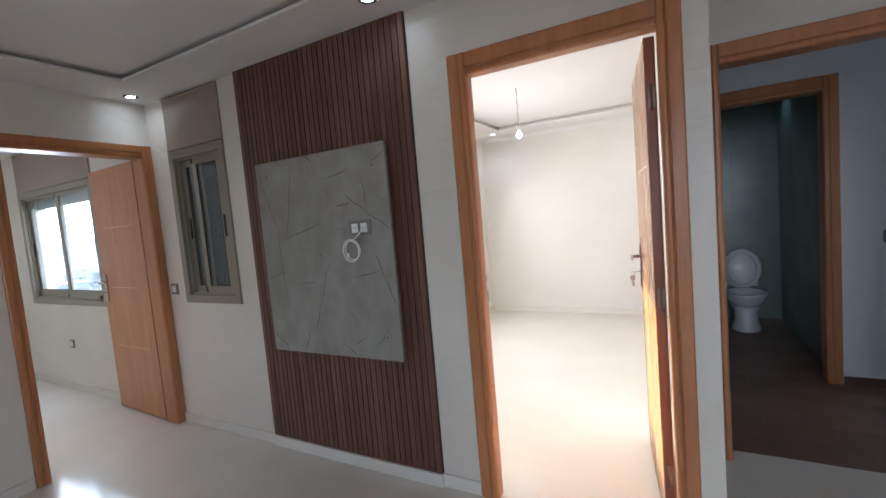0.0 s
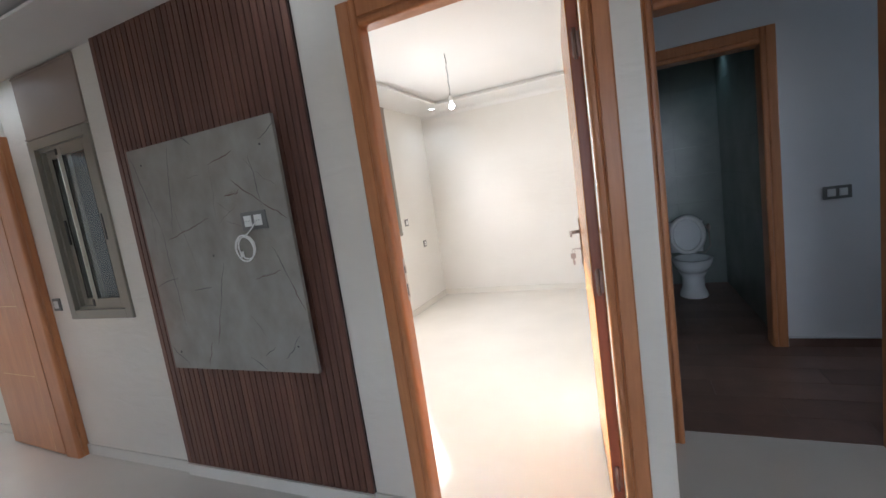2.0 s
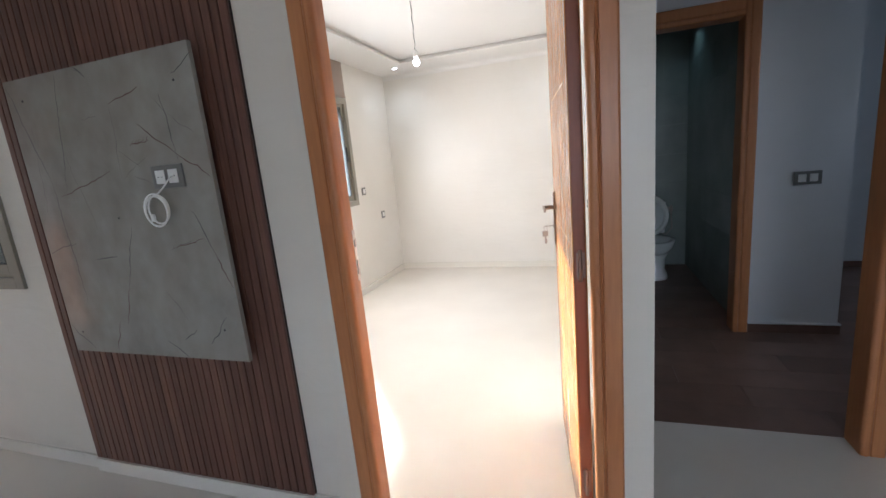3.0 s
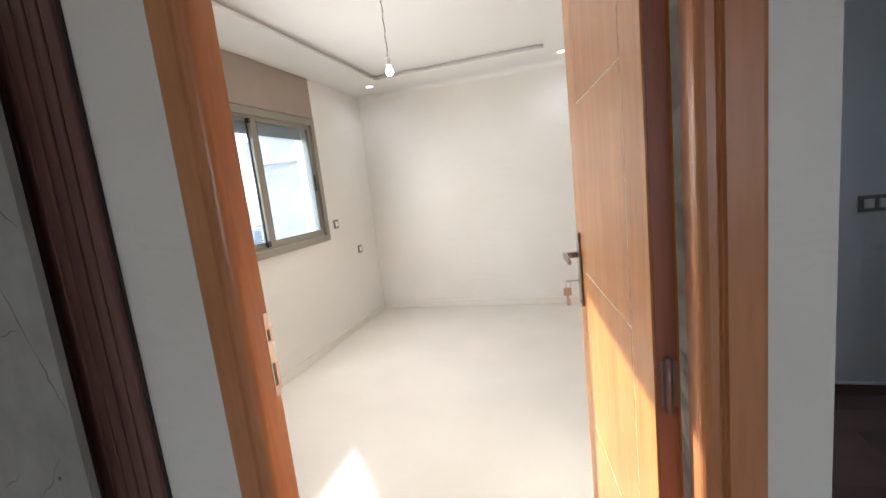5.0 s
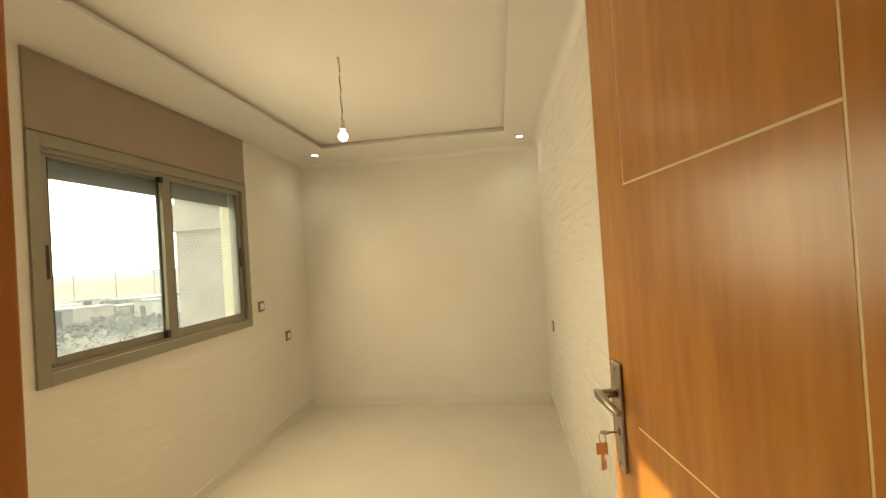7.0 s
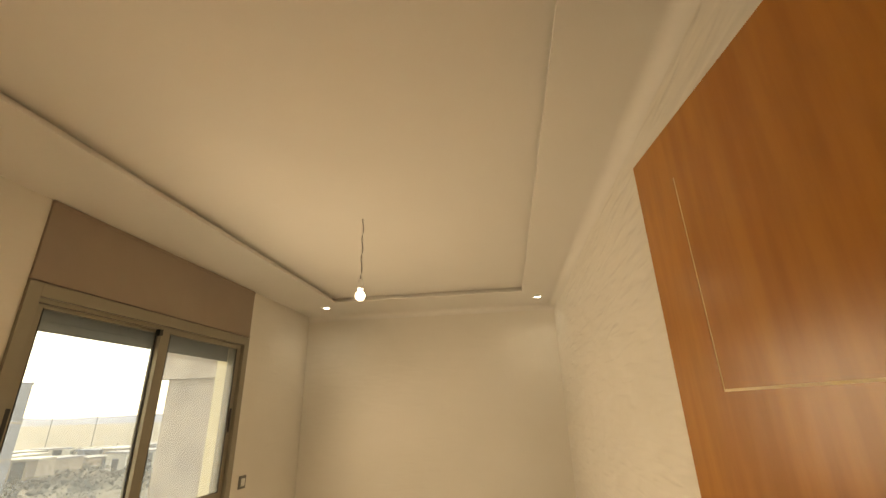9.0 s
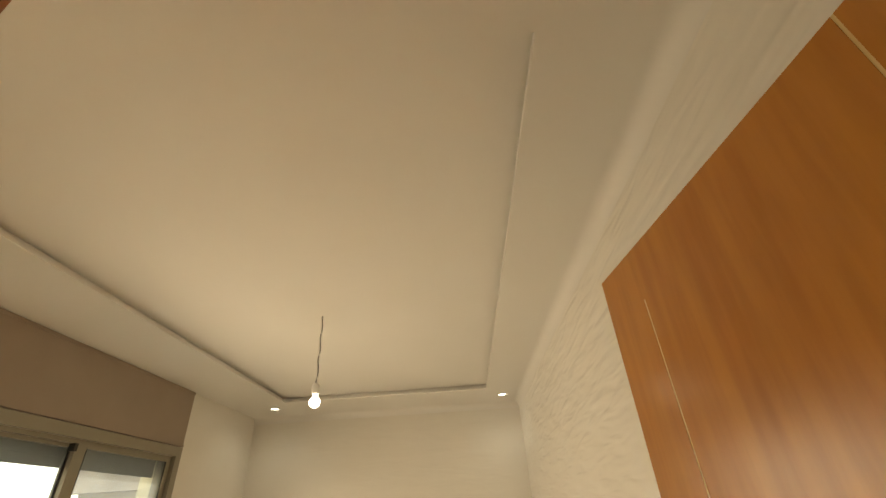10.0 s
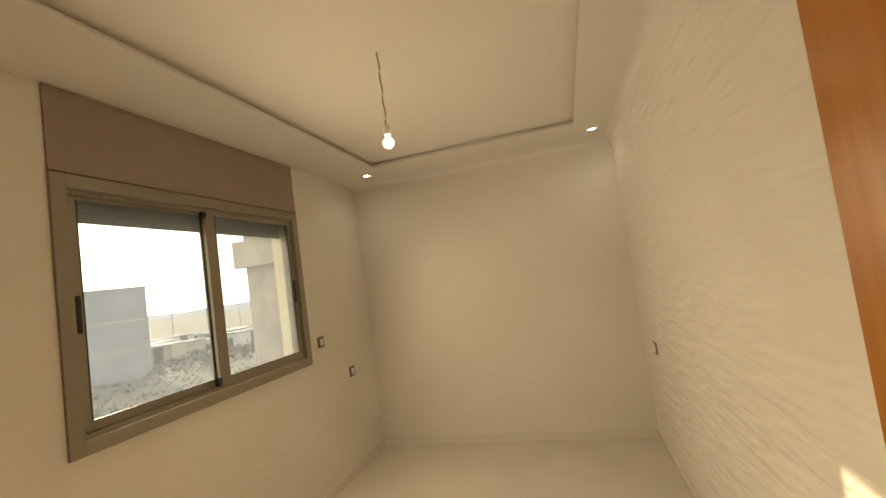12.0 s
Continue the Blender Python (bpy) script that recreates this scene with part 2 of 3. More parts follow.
def tube(bm, points, radius, sides=10, closed=False):
    points = [Vector(p) for p in points]
    rings = []
    n = len(points)
    for i, p in enumerate(points):
        a = points[(i - 1) % n] if closed or i else p
        b = points[(i + 1) % n] if closed or i < n - 1 else p
        d = (b - a).normalized()
        u = d.orthogonal().normalized() if not rings else (last - d * last.dot(d)).normalized()
        last = u
        w = d.cross(u)
        rings.append([bm.verts.new(p + (u * math.cos(2 * math.pi * k / sides) + w * math.sin(2 * math.pi * k / sides)) * radius) for k in range(sides)])
    for i in range(n if closed else n - 1):
        r, s = rings[i], rings[(i + 1) % n]
        for k in range(sides):
            bm.faces.new((r[k], r[(k + 1) % sides], s[(k + 1) % sides], s[k]))
    if not closed:
        bm.faces.new(rings[0]), bm.faces.new(rings[-1])
    return bm


def lathe(bm, profile, centre=(0, 0, 0), sides=24, squash=1.0, caps=True):
    """profile: (radius, z) rows, turned about z."""
    c = Vector(centre)
    rings = [[bm.verts.new(c + Vector((r * math.cos(2 * math.pi * k / sides), squash * r * math.sin(2 * math.pi * k / sides), z))) for k in range(sides)] for r, z in profile]
    for r, s in zip(rings, rings[1:]):
        for k in range(sides):
            bm.faces.new((r[k], r[(k + 1) % sides], s[(k + 1) % sides], s[k]))
    if caps:
        bm.faces.new(rings[0]), bm.faces.new(rings[-1])
    return bm


def prism(bm, outline, f0, f1):
    """A rod with that outline between the two placings f0 and f1 of (a, b)."""
    a = [bm.verts.new(f0(*p)) for p in outline]
    b = [bm.verts.new(f1(*p)) for p in outline]
    n = len(outline)
    for i in range(n):
        bm.faces.new((a[i], a[(i + 1) % n], b[(i + 1) % n], b[i]))
    bm.faces.new(a), bm.faces.new(b)
    return bm


# ---- the plan: metres ----
Z_SOFFIT, Z_TRAY, Z_TOP = 2.41, 2.452, 2.75
Y_HALL, Y_ROOM = 4.835, 4.885
X_WEST, X_WEST_BACK = -3.80, -3.91

# ---- large structure ----


def wall(name, rows, mat, label):
    return solid(name, boxes(*rows), mat, label)


wall("wall_north", [(X_WEST, -3.56, Y_HALL, 5.02, 0, Z_TOP), (-3.56, -2.95, Y_HALL, 5.02, 0, 0.94), (-3.56, -2.95, Y_HALL, 5.02, Z_SOFFIT, Z_TOP),
                    (-2.95, -1.223, Y_HALL, Y_ROOM, 0, Z_TOP), (-1.223, -0.391, Y_HALL, Y_ROOM, 2.066, Z_TOP), (-0.391, -0.25, Y_HALL, Y_ROOM, 0, Z_TOP)], WALL_HALL, "off-white stucco hall wall with a slatted feature panel")
wall("wall_west", [(X_WEST_BACK, X_WEST, -0.5, 3.977, 0, Z_TOP), (X_WEST_BACK, X_WEST, 4.793, 4.89, 0, Z_TOP), (X_WEST_BACK, X_WEST, 3.977, 4.793, 2.048, Z_TOP)], WALL_HALL, "off-white stucco wall with an open wooden door")
# Out of view; the opening is added to let fill light into the hall
wall("wall_south", [(X_WEST_BACK, -0.8, -0.65, -0.5, 0, Z_TOP), (1.6, 2.75, -0.65, -0.5, 0, Z_TOP), (-0.8, 1.6, -0.65, -0.5, 0, 0.85), (-0.8, 1.6, -0.65, -0.5, 2.2, Z_TOP)], WALL_HALL, "unseen off-white stucco wall with an opening added for fill light")
wall("wall_east", [(2.6, 2.75, -0.5, 5.57, 0, Z_TOP)], WALL_HALL, "plain off-white stucco wall")
wall("wall_room_west", [(-2.93, -2.735, Y_ROOM, 6.13, 0, Z_TOP), (-2.93, -2.735, 7.695, 8.84, 0, Z_TOP), (-2.93, -2.735, 6.13, 7.695, 0, 0.969), (-2.93, -2.735, 6.13, 7.695, Z_SOFFIT, Z_TOP)], WALL, "cream pearl stucco wall with a sliding window")
wall("wall_room_north", [(-2.735, -0.40, 8.69, 8.84, 0, Z_TOP)], WALL, "plain cream pearl stucco wall")
wall("wall_room_east", [(-0.40, -0.25, Y_ROOM, 8.84, 0, Z_TOP)], WALL_EAST, "cream pearl stucco wall with trowelled ripples")
wall("wall_passage_south", [(-0.25, -0.19, 5.57, 5.67, 0, Z_TOP), (0.645, 2.75, 5.57, 5.67, 0, Z_TOP), (-0.19, 0.645, 5.57, 5.67, 2.06, Z_TOP)], WALL_HALL, "off-white wall with a wooden door frame")
wall("wall_toilet_front", [(0.55, 1.11, 6.84, 6.96, 0, Z_TOP), (-0.25, 0.55, 6.84, 6.96, 2.06, Z_TOP)], PAINT, "white painted wall beside the toilet door")
wall("wall_toilet_side", [(0.60, 1.11, 6.96, 8.69, 0, Z_TOP)], PAINT, "white painted wall")
wall("wall_passage_north", [(-0.25, 0.60, 8.69, 8.84, 0, Z_TOP), (1.11, 3.0, 8.5, 8.65, 0, Z_TOP)], PAINT, "white painted wall")
wall("wall_passage_east", [(2.75, 2.9, 5.67, 6.1, 0, Z_TOP), (2.75, 2.9, 6.5, 8.5, 0, Z_TOP), (2.75, 2.9, 6.1, 6.5, 0, 1.35), (2.75, 2.9, 6.1, 6.5, 1.9, Z_TOP)], PAINT, "white painted wall with a window opening")
wall("wall_side_room", [(-7.05, -6.9, 1.0, 5.02, 0, Z_TOP), (-6.9, X_WEST_BACK, 0.85, 1.0, 0, Z_TOP),
                        (-6.9, -6.40, 4.89, 5.02, 0, Z_TOP), (-4.85, X_WEST, 4.89, 5.02, 0, Z_TOP), (-6.40, -4.85, 4.89, 5.02, 0, 0.86), (-6.40, -4.85, 4.89, 5.02, Z_SOFFIT, Z_TOP)], WALL_HALL, "off-white walls of the side room round a bright window")
solid("ground_slab", boxes((-7.05, 2.9, -0.65, 8.84, -0.3, -0.02)), CONCRETE, "concrete floor slab")
solid("floor_hall", boxes((-6.9, 2.6, -0.5, 5.67, -0.02, 0.0)), FLOOR, "polished cream porcelain floor")
solid("floor_room", boxes((-2.735, -0.40, 5.67, 8.69, -0.02, 0.0)), FLOOR, "polished cream porcelain floor")
solid("floor_passage", boxes((-0.25, 2.75, 5.67, 8.69, -0.02, -0.004)), BROWN, "dark brown tiled floor")


def tray_ceiling(name, x0, x1, y0, y1, tx0, tx1, ty0, ty1, label, body=0.032):
    """A soffit ring whose thin lip stands out under the raised middle."""
    lip = Z_SOFFIT + 0.014
    bm = boxes((x0, tx0, y0, y1, Z_SOFFIT, lip), (tx1, x1, y0, y1, Z_SOFFIT, lip), (tx0, tx1, y0, ty0, Z_SOFFIT, lip), (tx0, tx1, ty1, y1, Z_SOFFIT, lip),
               (x0, tx0 - body, y0, y1, lip, Z_TRAY), (tx1 + body, x1, y0, y1, lip, Z_TRAY), (tx0 - body, tx1 + body, y0, ty0 - body, lip, Z_TRAY), (tx0 - body, tx1 + body, ty1 + body, y1, lip, Z_TRAY),
               (x0, x1, y0, y1, Z_TRAY, Z_TRAY + 0.05))
    return solid(name, bm, CEILING, label)


tray_ceiling("ceiling_room", -2.735, -0.40, Y_ROOM, 8.69, -2.28, -0.702, 5.25, 8.165, "cream plasterboard tray ceiling")
tray_ceiling("ceiling_hall", X_WEST, 2.6, -0.5, Y_HALL, -3.38, 2.2, -0.1, 4.49, "off-white plasterboard tray ceiling", 0.065)
solid("ceiling_passage", boxes((-0.25, 2.6, Y_HALL, 5.57, Z_SOFFIT, 2.5), (-0.25, 2.75, 5.67, 6.84, 2.40, 2.5), (-0.25, 0.6, 6.96, 8.69, 2.38, 2.5), (1.11, 2.75, 6.84, 8.5, 2.40, 2.5)), CEILING, "plain white ceiling")
solid("ceiling_side_room", boxes((-6.9, X_WEST_BACK, 1.0, 4.89, Z_SOFFIT, 2.5)), CEILING, "plain white ceiling")
solid("roof", boxes((-7.05, 2.9, -0.65, 5.02, Z_TOP, 2.9), (-2.93, 2.9, 5.02, 8.84, Z_TOP, 2.9)), CONCRETE, "flat concrete roof slab")

# ---- windows ----


def window(name, at, turn, width, height, box_height, label, closed=False, split=0.45, low_rail=0.045):
    """Local x along the wall, y outwards, z up, from the lower corner of the outer frame. Sliding sashes and a shutter box above."""
    w = thing(name, at, turn, label, "window", kind="structure")
    f = 0.055
    part("frame", boxes((0, f, -0.015, 0.10, 0, height), (width - f, width, -0.015, 0.10, 0, height), (f, width - f, -0.015, 0.10, 0, f), (f, width - f, -0.015, 0.10, height - f, height), bevel=0.002), ALU, w)
    part("inner_rail", boxes((f, width - f, 0.01, 0.09, f, f + 0.018), (f, width - f, 0.01, 0.09, height - f - 0.018, height - f), (f, f + 0.018, 0.01, 0.09, f + 0.018, height - f - 0.018), (width - f - 0.018, width - f, 0.01, 0.09, f + 0.018, height - f - 0.018)), ALU, w)
    xs, z0, z1, s = width * split, f + 0.018, height - f - 0.018, 0.045
    for k, (a, b, ya, yb) in enumerate(((f + 0.018, xs + 0.022, 0.034, 0.056), (xs - 0.022, width - f - 0.018, 0.006, 0.028))):
        sa, sb = (s, s) if closed or k == 0 else (0.066, 0.032)
        c, d, v0, v1 = a + sa, b - sb, z0 + low_rail, z1 - (s if closed else 0.016)
        sash = part("sash", boxes((a, c, ya, yb, z0, z1), (d, b, ya, yb, z0, z1), (c, d, ya, yb, z0, v0), (c, d, ya, yb, v1, z1), bevel=0.002), ALU, w)
        pane = part("pane", boxes((c, d, (ya + yb) / 2 - 0.003, (ya + yb) / 2 + 0.003, v0, v1)), CLEAN_GLASS if closed else GLASS, sash)
        part("gasket", boxes((c, c + 0.004, ya - 0.001, ya + 0.004, v0, v1), (d - 0.004, d, ya - 0.001, ya + 0.004, v0, v1), (c + 0.004, d - 0.004, ya - 0.001, ya + 0.004, v0, v0 + 0.004)), BLACK, sash, "thin black gasket")
        pane.visible_shadow = False
        hx = a + 0.015 if k == 0 else b - 0.026
        part("pull", boxes((hx, hx + 0.018, ya - 0.008, ya, height * 0.42, height * 0.42 + 0.15), bevel=0.003), BLACK, sash, "black recessed pull")
        if k == 0:
            part("cap", boxes((b - s - 0.012, b - s + 0.01, ya - 0.03, ya, z1 - 0.035, z1), bevel=0.002), BLACK, sash, "black end cap")
            part("cap", boxes((b - s - 0.012, b - s + 0.01, ya - 0.03, ya, z0, z0 + 0.045), bevel=0.002), BLACK, sash, "black end cap")
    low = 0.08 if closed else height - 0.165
    part("shutter_back", boxes((0.03, width - 0.03, 0.126, 0.132, low, height - 0.01)), SHUTTER_SHADED if closed else SHUTTER, w)
    if not closed:
        part("reveal", boxes((width - 0.045, width - 0.003, 0.10, 0.185, 0, height - 0.02), (0.003, 0.045, 0.10, 0.185, 0, height - 0.02)), CREAMREVEAL, w, "cream painted outer reveal")
    rows = []
    z = height - 0.032
    while z > low:
        rows.append((0.03, width - 0.03, 0.115, 0.125, z - 0.0446, z - 0.0004))
        z -= 0.045
    part("shutter", boxes(*rows), SHUTTER_SHADED if closed else SHUTTER, w, "grey roller shutter, %s" % ("down" if closed else "rolled up"))
    bx = part("shutter_box", boxes((0.0, width, -0.012, 0.15, height + 0.004, height + box_height), bevel=0.003), BOXPANEL, w, "taupe shutter box panel")
    part("trim_bead", boxes((0.0, width, -0.017, -0.012, height + 0.006, height + 0.016), (0.0, width, -0.017, -0.012, height + box_height - 0.018, height + box_height - 0.008)), BOXPANEL, bx)
    return w


window("window_1", (-2.735, 6.13, 0.969), 90, 1.565, 1.09, 0.351, "taupe aluminium sliding window with its shutter nearly up", split=0.491, low_rail=0.036)
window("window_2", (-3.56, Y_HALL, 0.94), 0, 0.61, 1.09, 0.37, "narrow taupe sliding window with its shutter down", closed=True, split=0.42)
window("window_3", (-6.40, 4.89, 0.86), 0, 1.55, 1.145, 0.40, "taupe aluminium sliding window in bright daylight", split=0.52, low_rail=0.07)

# ---- doors ----


def casing_outline(w):
    return [(0, 0), (0, -0.016), (0.006, -0.020), (w - 0.037, -0.020), (w - 0.034, -0.0155), (w - 0.031, -0.0185), (w - 0.028, -0.0155), (w - 0.025, -0.021)] + [(w - 0.016 + 0.016 * math.sin(t), -0.005 - 0.016 * math.cos(t)) for t in np.linspace(0.1, math.pi / 2, 6)] + [(w, 0)]


def door_frame(name, at, turn, width, height, depth, label, left=0.10, right=0.10, back=True, head=0.10):
    """Local x across the opening from its inner edge, y through the wall from its front face, z up."""
    d = thing(name, at, turn, label, "door", kind="structure")
    part("casing", prism(bmesh.new(), casing_outline(left), lambda a, b: Vector((a - left, b, 0)), lambda a, b: Vector((a - left, b, height + head))), WOOD_HALL, d)
    part("casing", prism(bmesh.new(), casing_outline(right), lambda a, b: Vector((width + right - a, b, 0)), lambda a, b: Vector((width + right - a, b, height + head))), WOOD_HALL, d)
    part("head_casing", prism(bmesh.new(), casing_outline(head), lambda a, b: Vector((0.001, b, height + head - a)), lambda a, b: Vector((width - 0.001, b, height + head - a))), WOOD_HALL, d)
    if back:
        for x in (-left, width):
            part("back_casing", boxes((x, x + (left if x < 0 else right), depth, depth + 0.015, 0, height + head), bevel=0.003), WOOD_HALL, d)
        part("back_head_casing", boxes((0, width, depth, depth + 0.015, height, height + head), bevel=0.003), WOOD_HALL, d)
    part("jamb", boxes((-0.028, 0, 0, depth, 0, height), bevel=0.002), WOOD_HALL, d)
    part("jamb", boxes((width, width + 0.028, 0, depth, 0, height), bevel=0.002), WOOD_HALL, d)
    part("head_jamb", boxes((-0.028, width + 0.028, 0, depth, height, height + 0.028)), WOOD_HALL, d)
    return d


def door_leaf(frame_ob, hinge, turn, width, height, side, veneer=None):
    """The leaf, from its hinge edge along local x; side: +1 or -1, the face that carries the panels we see."""
    leaf = new("leaf", finish("leaf", boxes((0, width, -0.017, 0.017, 0.008, height), bevel=0.002), WOOD_EDGE))
    leaf.parent = frame_ob
    leaf.matrix_parent_inverse = frame_ob.matrix_world.inverted()
    leaf.matrix_basis = pose(*hinge, 0, 0, turn)
    ORIGIN[leaf.name] = Vector((0, 0, 0))
    g, a, b = 0.004, 0.127, 0.607 * width / 0.745
    cuts = [0.009, 0.562, 1.055, 1.548, height - 0.001]
    for s in (1, -1):
        y0, y1 = sorted((s * 0.017, s * 0.0202))
        v0, v1 = sorted((s * 0.017, s * 0.0198))
        part("panel", boxes((0.001, a - g, y0, y1, cuts[0], cuts[-1])), veneer or WOOD, leaf)
        for z0, z1 in zip(cuts, cuts[1:]):
            top = z1 == cuts[-1]
            part("panel", boxes((a, b - g if top else b, y0, y1, z0, z1 if top else z1 - g)), veneer or WOOD, leaf)
        part("panel", boxes((b, width - 0.001, y0, y1, cuts[0], cuts[-1])), veneer or WOOD, leaf)
        part("panel", boxes((b - g, b, y0, y1, 1.925, cuts[-1])), veneer or WOOD, leaf)
        part("groove", boxes((a - g, a, v0, v1, cuts[0], cuts[-1]), (b - g, b, v0, v1, cuts[-2], cuts[-1]), *[(a, b, v0, v1, z - g, z) for z in cuts[1:-1]]), GROOVE, leaf, "pale groove lines")
        y = lambda d: s * (0.021 + d)
        c = width - 0.05
        bm = boxes((c - 0.022, c + 0.022, *sorted((y(0), y(0.007))), 0.925, 1.165), bevel=0.003)
        part("handle_plate", bm, STEEL, leaf, "brushed nickel handle plate")
        for z in (0.94, 1.15):
            part("screw", tube(bmesh.new(), [(c, y(0.0065), z), (c, y(0.0082), z)], 0.0035, 8), HINGE, leaf)
        bm = tube(bmesh.new(), [(c, y(0.005), 1.095), (c, y(0.05), 1.095)], 0.010)
        outline = [(0.010, 1.104), (-0.020, 1.106), (-0.115, 1.099), (-0.120, 1.094), (-0.115, 1.088), (-0.020, 1.086), (0.010, 1.087)]
        prism(bm, outline, lambda a, b: Vector((c + a, y(0.044), b)), lambda a, b: Vector((c + a, y(0.053), b)))
        part("lever", bm, STEEL, leaf, "brushed nickel lever", smooth=True)
    y = lambda d: side * (0.021 + d)
    bm = tube(bmesh.new(), [(c, y(0.005), 1.01), (c, y(0.010), 1.01)], 0.009)
    tube(bm, [(c, y(0.010), 1.01), (c, y(0.030), 1.01)], 0.0022, 8)
    lathe(bm, [(0.0005, -0.001), (0.010, -0.001), (0.010, 0.001), (0.0005, 0.001)], (c, y(0.038), 1.01), 12)
    part("key_barrel", bm, STEEL, leaf, "key in the lock")
    part("key_ring", tube(bmesh.new(), [(c + 0.002 * math.cos(t), y(0.044 + 0.007 * math.cos(t)), 0.998 + 0.013 * math.sin(t)) for t in np.linspace(0, 2 * math.pi, 17)[:-1]], 0.0011, 6, closed=True), STEEL, leaf, smooth=True)
    bm = boxes((c - 0.0011, c + 0.0011, *sorted((y(0.034), y(0.059))), 0.962, 0.988), bevel=0.0008)
    box(bm, c - 0.0011, c + 0.0011, *sorted((y(0.042), y(0.050))), 0.928, 0.963, bevel=0.0006)
    box(bm, c - 0.0009, c + 0.0009, *sorted((y(0.039), y(0.0425))), 0.930, 0.950)
    part("key", bm, STEEL, leaf, "spare key hanging from a ring")
    for z in (0.25, 1.0, 1.80):
        h = part("hinge", tube(bmesh.new(), [(-0.008, 0.0, z - 0.048), (-0.008, 0.0, z + 0.048)], 0.006), HINGE, leaf, "brownish steel butt hinge", smooth=True)
        part("hinge_plate", boxes((-0.0015, 0.0, -0.016, 0.010, z - 0.04, z + 0.04)), HINGE, h)
    return leaf


d1 = door_frame("door_1", (-1.195, Y_HALL, 0), 0, 0.776, 2.038, Y_ROOM - Y_HALL, "orange beech door standing open into a bright room", 0.09, 0.085, back=False)
door_leaf(d1, (-0.447, 4.893, 0), 97.5, 0.746, 2.030, 1)
part("strike_plate", boxes((0, 0.0015, 0.034, 0.0495, 0.962, 1.143), (0, 0.0015, 0.0495, 0.0555, 0.975, 1.035), (0, 0.0015, 0.0495, 0.0555, 1.078, 1.113), bevel=0.0004), STEEL, d1, "pale steel strike plate")
part("keyhole", boxes((0.0015, 0.002, 0.038, 0.046, 0.985, 1.035), (0.0015, 0.002, 0.038, 0.046, 1.083, 1.108)), BLACK, d1)
d2 = door_frame("door_2", (X_WEST, 4.005, 0), 90, 0.76, 2.02, 0.11, "orange beech door standing open into the side room", 0.07, 0.07, head=0.085)
# This leaf takes the hall-light tint of the same wood
door_leaf(d2, (-3.945, 4.790, 0), 177.3, 0.755, 2.022, 1, WOOD_HALL)
d3 = door_frame("door_3", (-0.165, 5.57, 0), 0, 0.785, 2.03, 0.10, "orange beech door frame without a leaf in view", 0.08, 0.085, back=False)
d4 = door_frame("door_4", (-0.22, 6.84, 0), 0, 0.74, 2.03, 0.12, "orange beech frame of the toilet door", 0.025, 0.085, back=False)

# ---- slatted panel and board ----
panel = thing("slat_panel", (-2.765, Y_HALL, 0.07), 0, "dark walnut slatted wall panel standing on the skirting", "wall panel")
part("backing", boxes((0, 1.265, -0.008, -0.001, 0, 2.34)), BLACK_FELT, panel, "black backing")
SLATS = 34
for n in range(SLATS):
    x = 1.265 * n / SLATS
    if not n:
        first = part("slat", boxes((x + 0.0025, x + 0.0347, -0.020, -0.008, 0, 2.34), bevel=0.003), WALNUT, panel)
        continue
    slat = new("slat", first.data)
    slat.parent, slat.location = panel, first.location + Vector((x, 0, 0))
board = thing("marble_board", (-2.59, 4.762, 0.677), 0, "grey marble-look board with rust veins on the slatted panel", "wall board")
slab = part("slab", boxes((0, 0.95, 0, 0.018, 0, 1.132), bevel=0.001), MARBLE, board)
part("spacer", boxes((0.10, 0.14, 0.018, 0.052, 0.05, 1.08)), BLACK_FELT, board, "batten behind the board")
part("spacer", boxes((0.82, 0.86, 0.018, 0.052, 0.05, 1.08)), BLACK_FELT, board, "batten behind the board")
VEINS = [(0.544, 0.984, 0.699, 1.019), (0.655, 0.900, 0.806, 0.787), (0.806, 0.787, 0.937, 0.697), (0.603, 0.833, 0.695, 0.841), (0.790, 0.986, 0.811, 0.760), (0.826, 0.585, 0.886, 0.433), (0.886, 0.433, 0.941, 0.294), (0.159, 0.668, 0.469, 0.748), (0.507, 0.530, 0.420, 0.293), (0.420, 0.293, 0.363, 0.136), (0.314, 0.136, 0.265, 0.017), (0.563, 0.071, 0.659, 0.000), (0.658, 0.081, 0.727, 0.120), (0.011, 1.109, 0.132, 0.731), (0.132, 0.731, 0.156, 0.235), (0.300, 1.121, 0.209, 0.694), (0.698, 0.443, 0.851, 0.476), (0.859, 1.040, 0.958, 1.090), (0.010, 0.445, 0.176, 0.483), (0.273, 0.409, 0.399, 0.422), (-0.005, 0.133, 0.123, 0.019), (0.398, 1.138, 0.458, 1.091), (0.885, 0.175, 0.782, 0.061)]
FAINT = [(0.544, 0.975, 0.521, 0.720), (0.591, 0.725, 0.669, 0.687), (0.538, 0.719, 0.664, 0.787), (0.806, 0.918, 0.911, 0.836), (0.756, 0.981, 0.804, 0.911), (0.402, 1.120, 0.465, 1.094), (0.526, 0.830, 0.631, 0.748), (0.385, 0.949, 0.467, 0.950), (0.684, 0.438, 0.808, 0.477), (0.10, 0.95, 0.06, 0.60), (0.24, 0.86, 0.33, 0.52), (0.61, 0.28, 0.70, 0.16),
         *[(0.604 + 0.018 * k, 0.832 + 0.0015 * k, 0.622 + 0.018 * k, 0.846 + 0.001 * k) for k in range(5)]]
rng = random.Random(4)
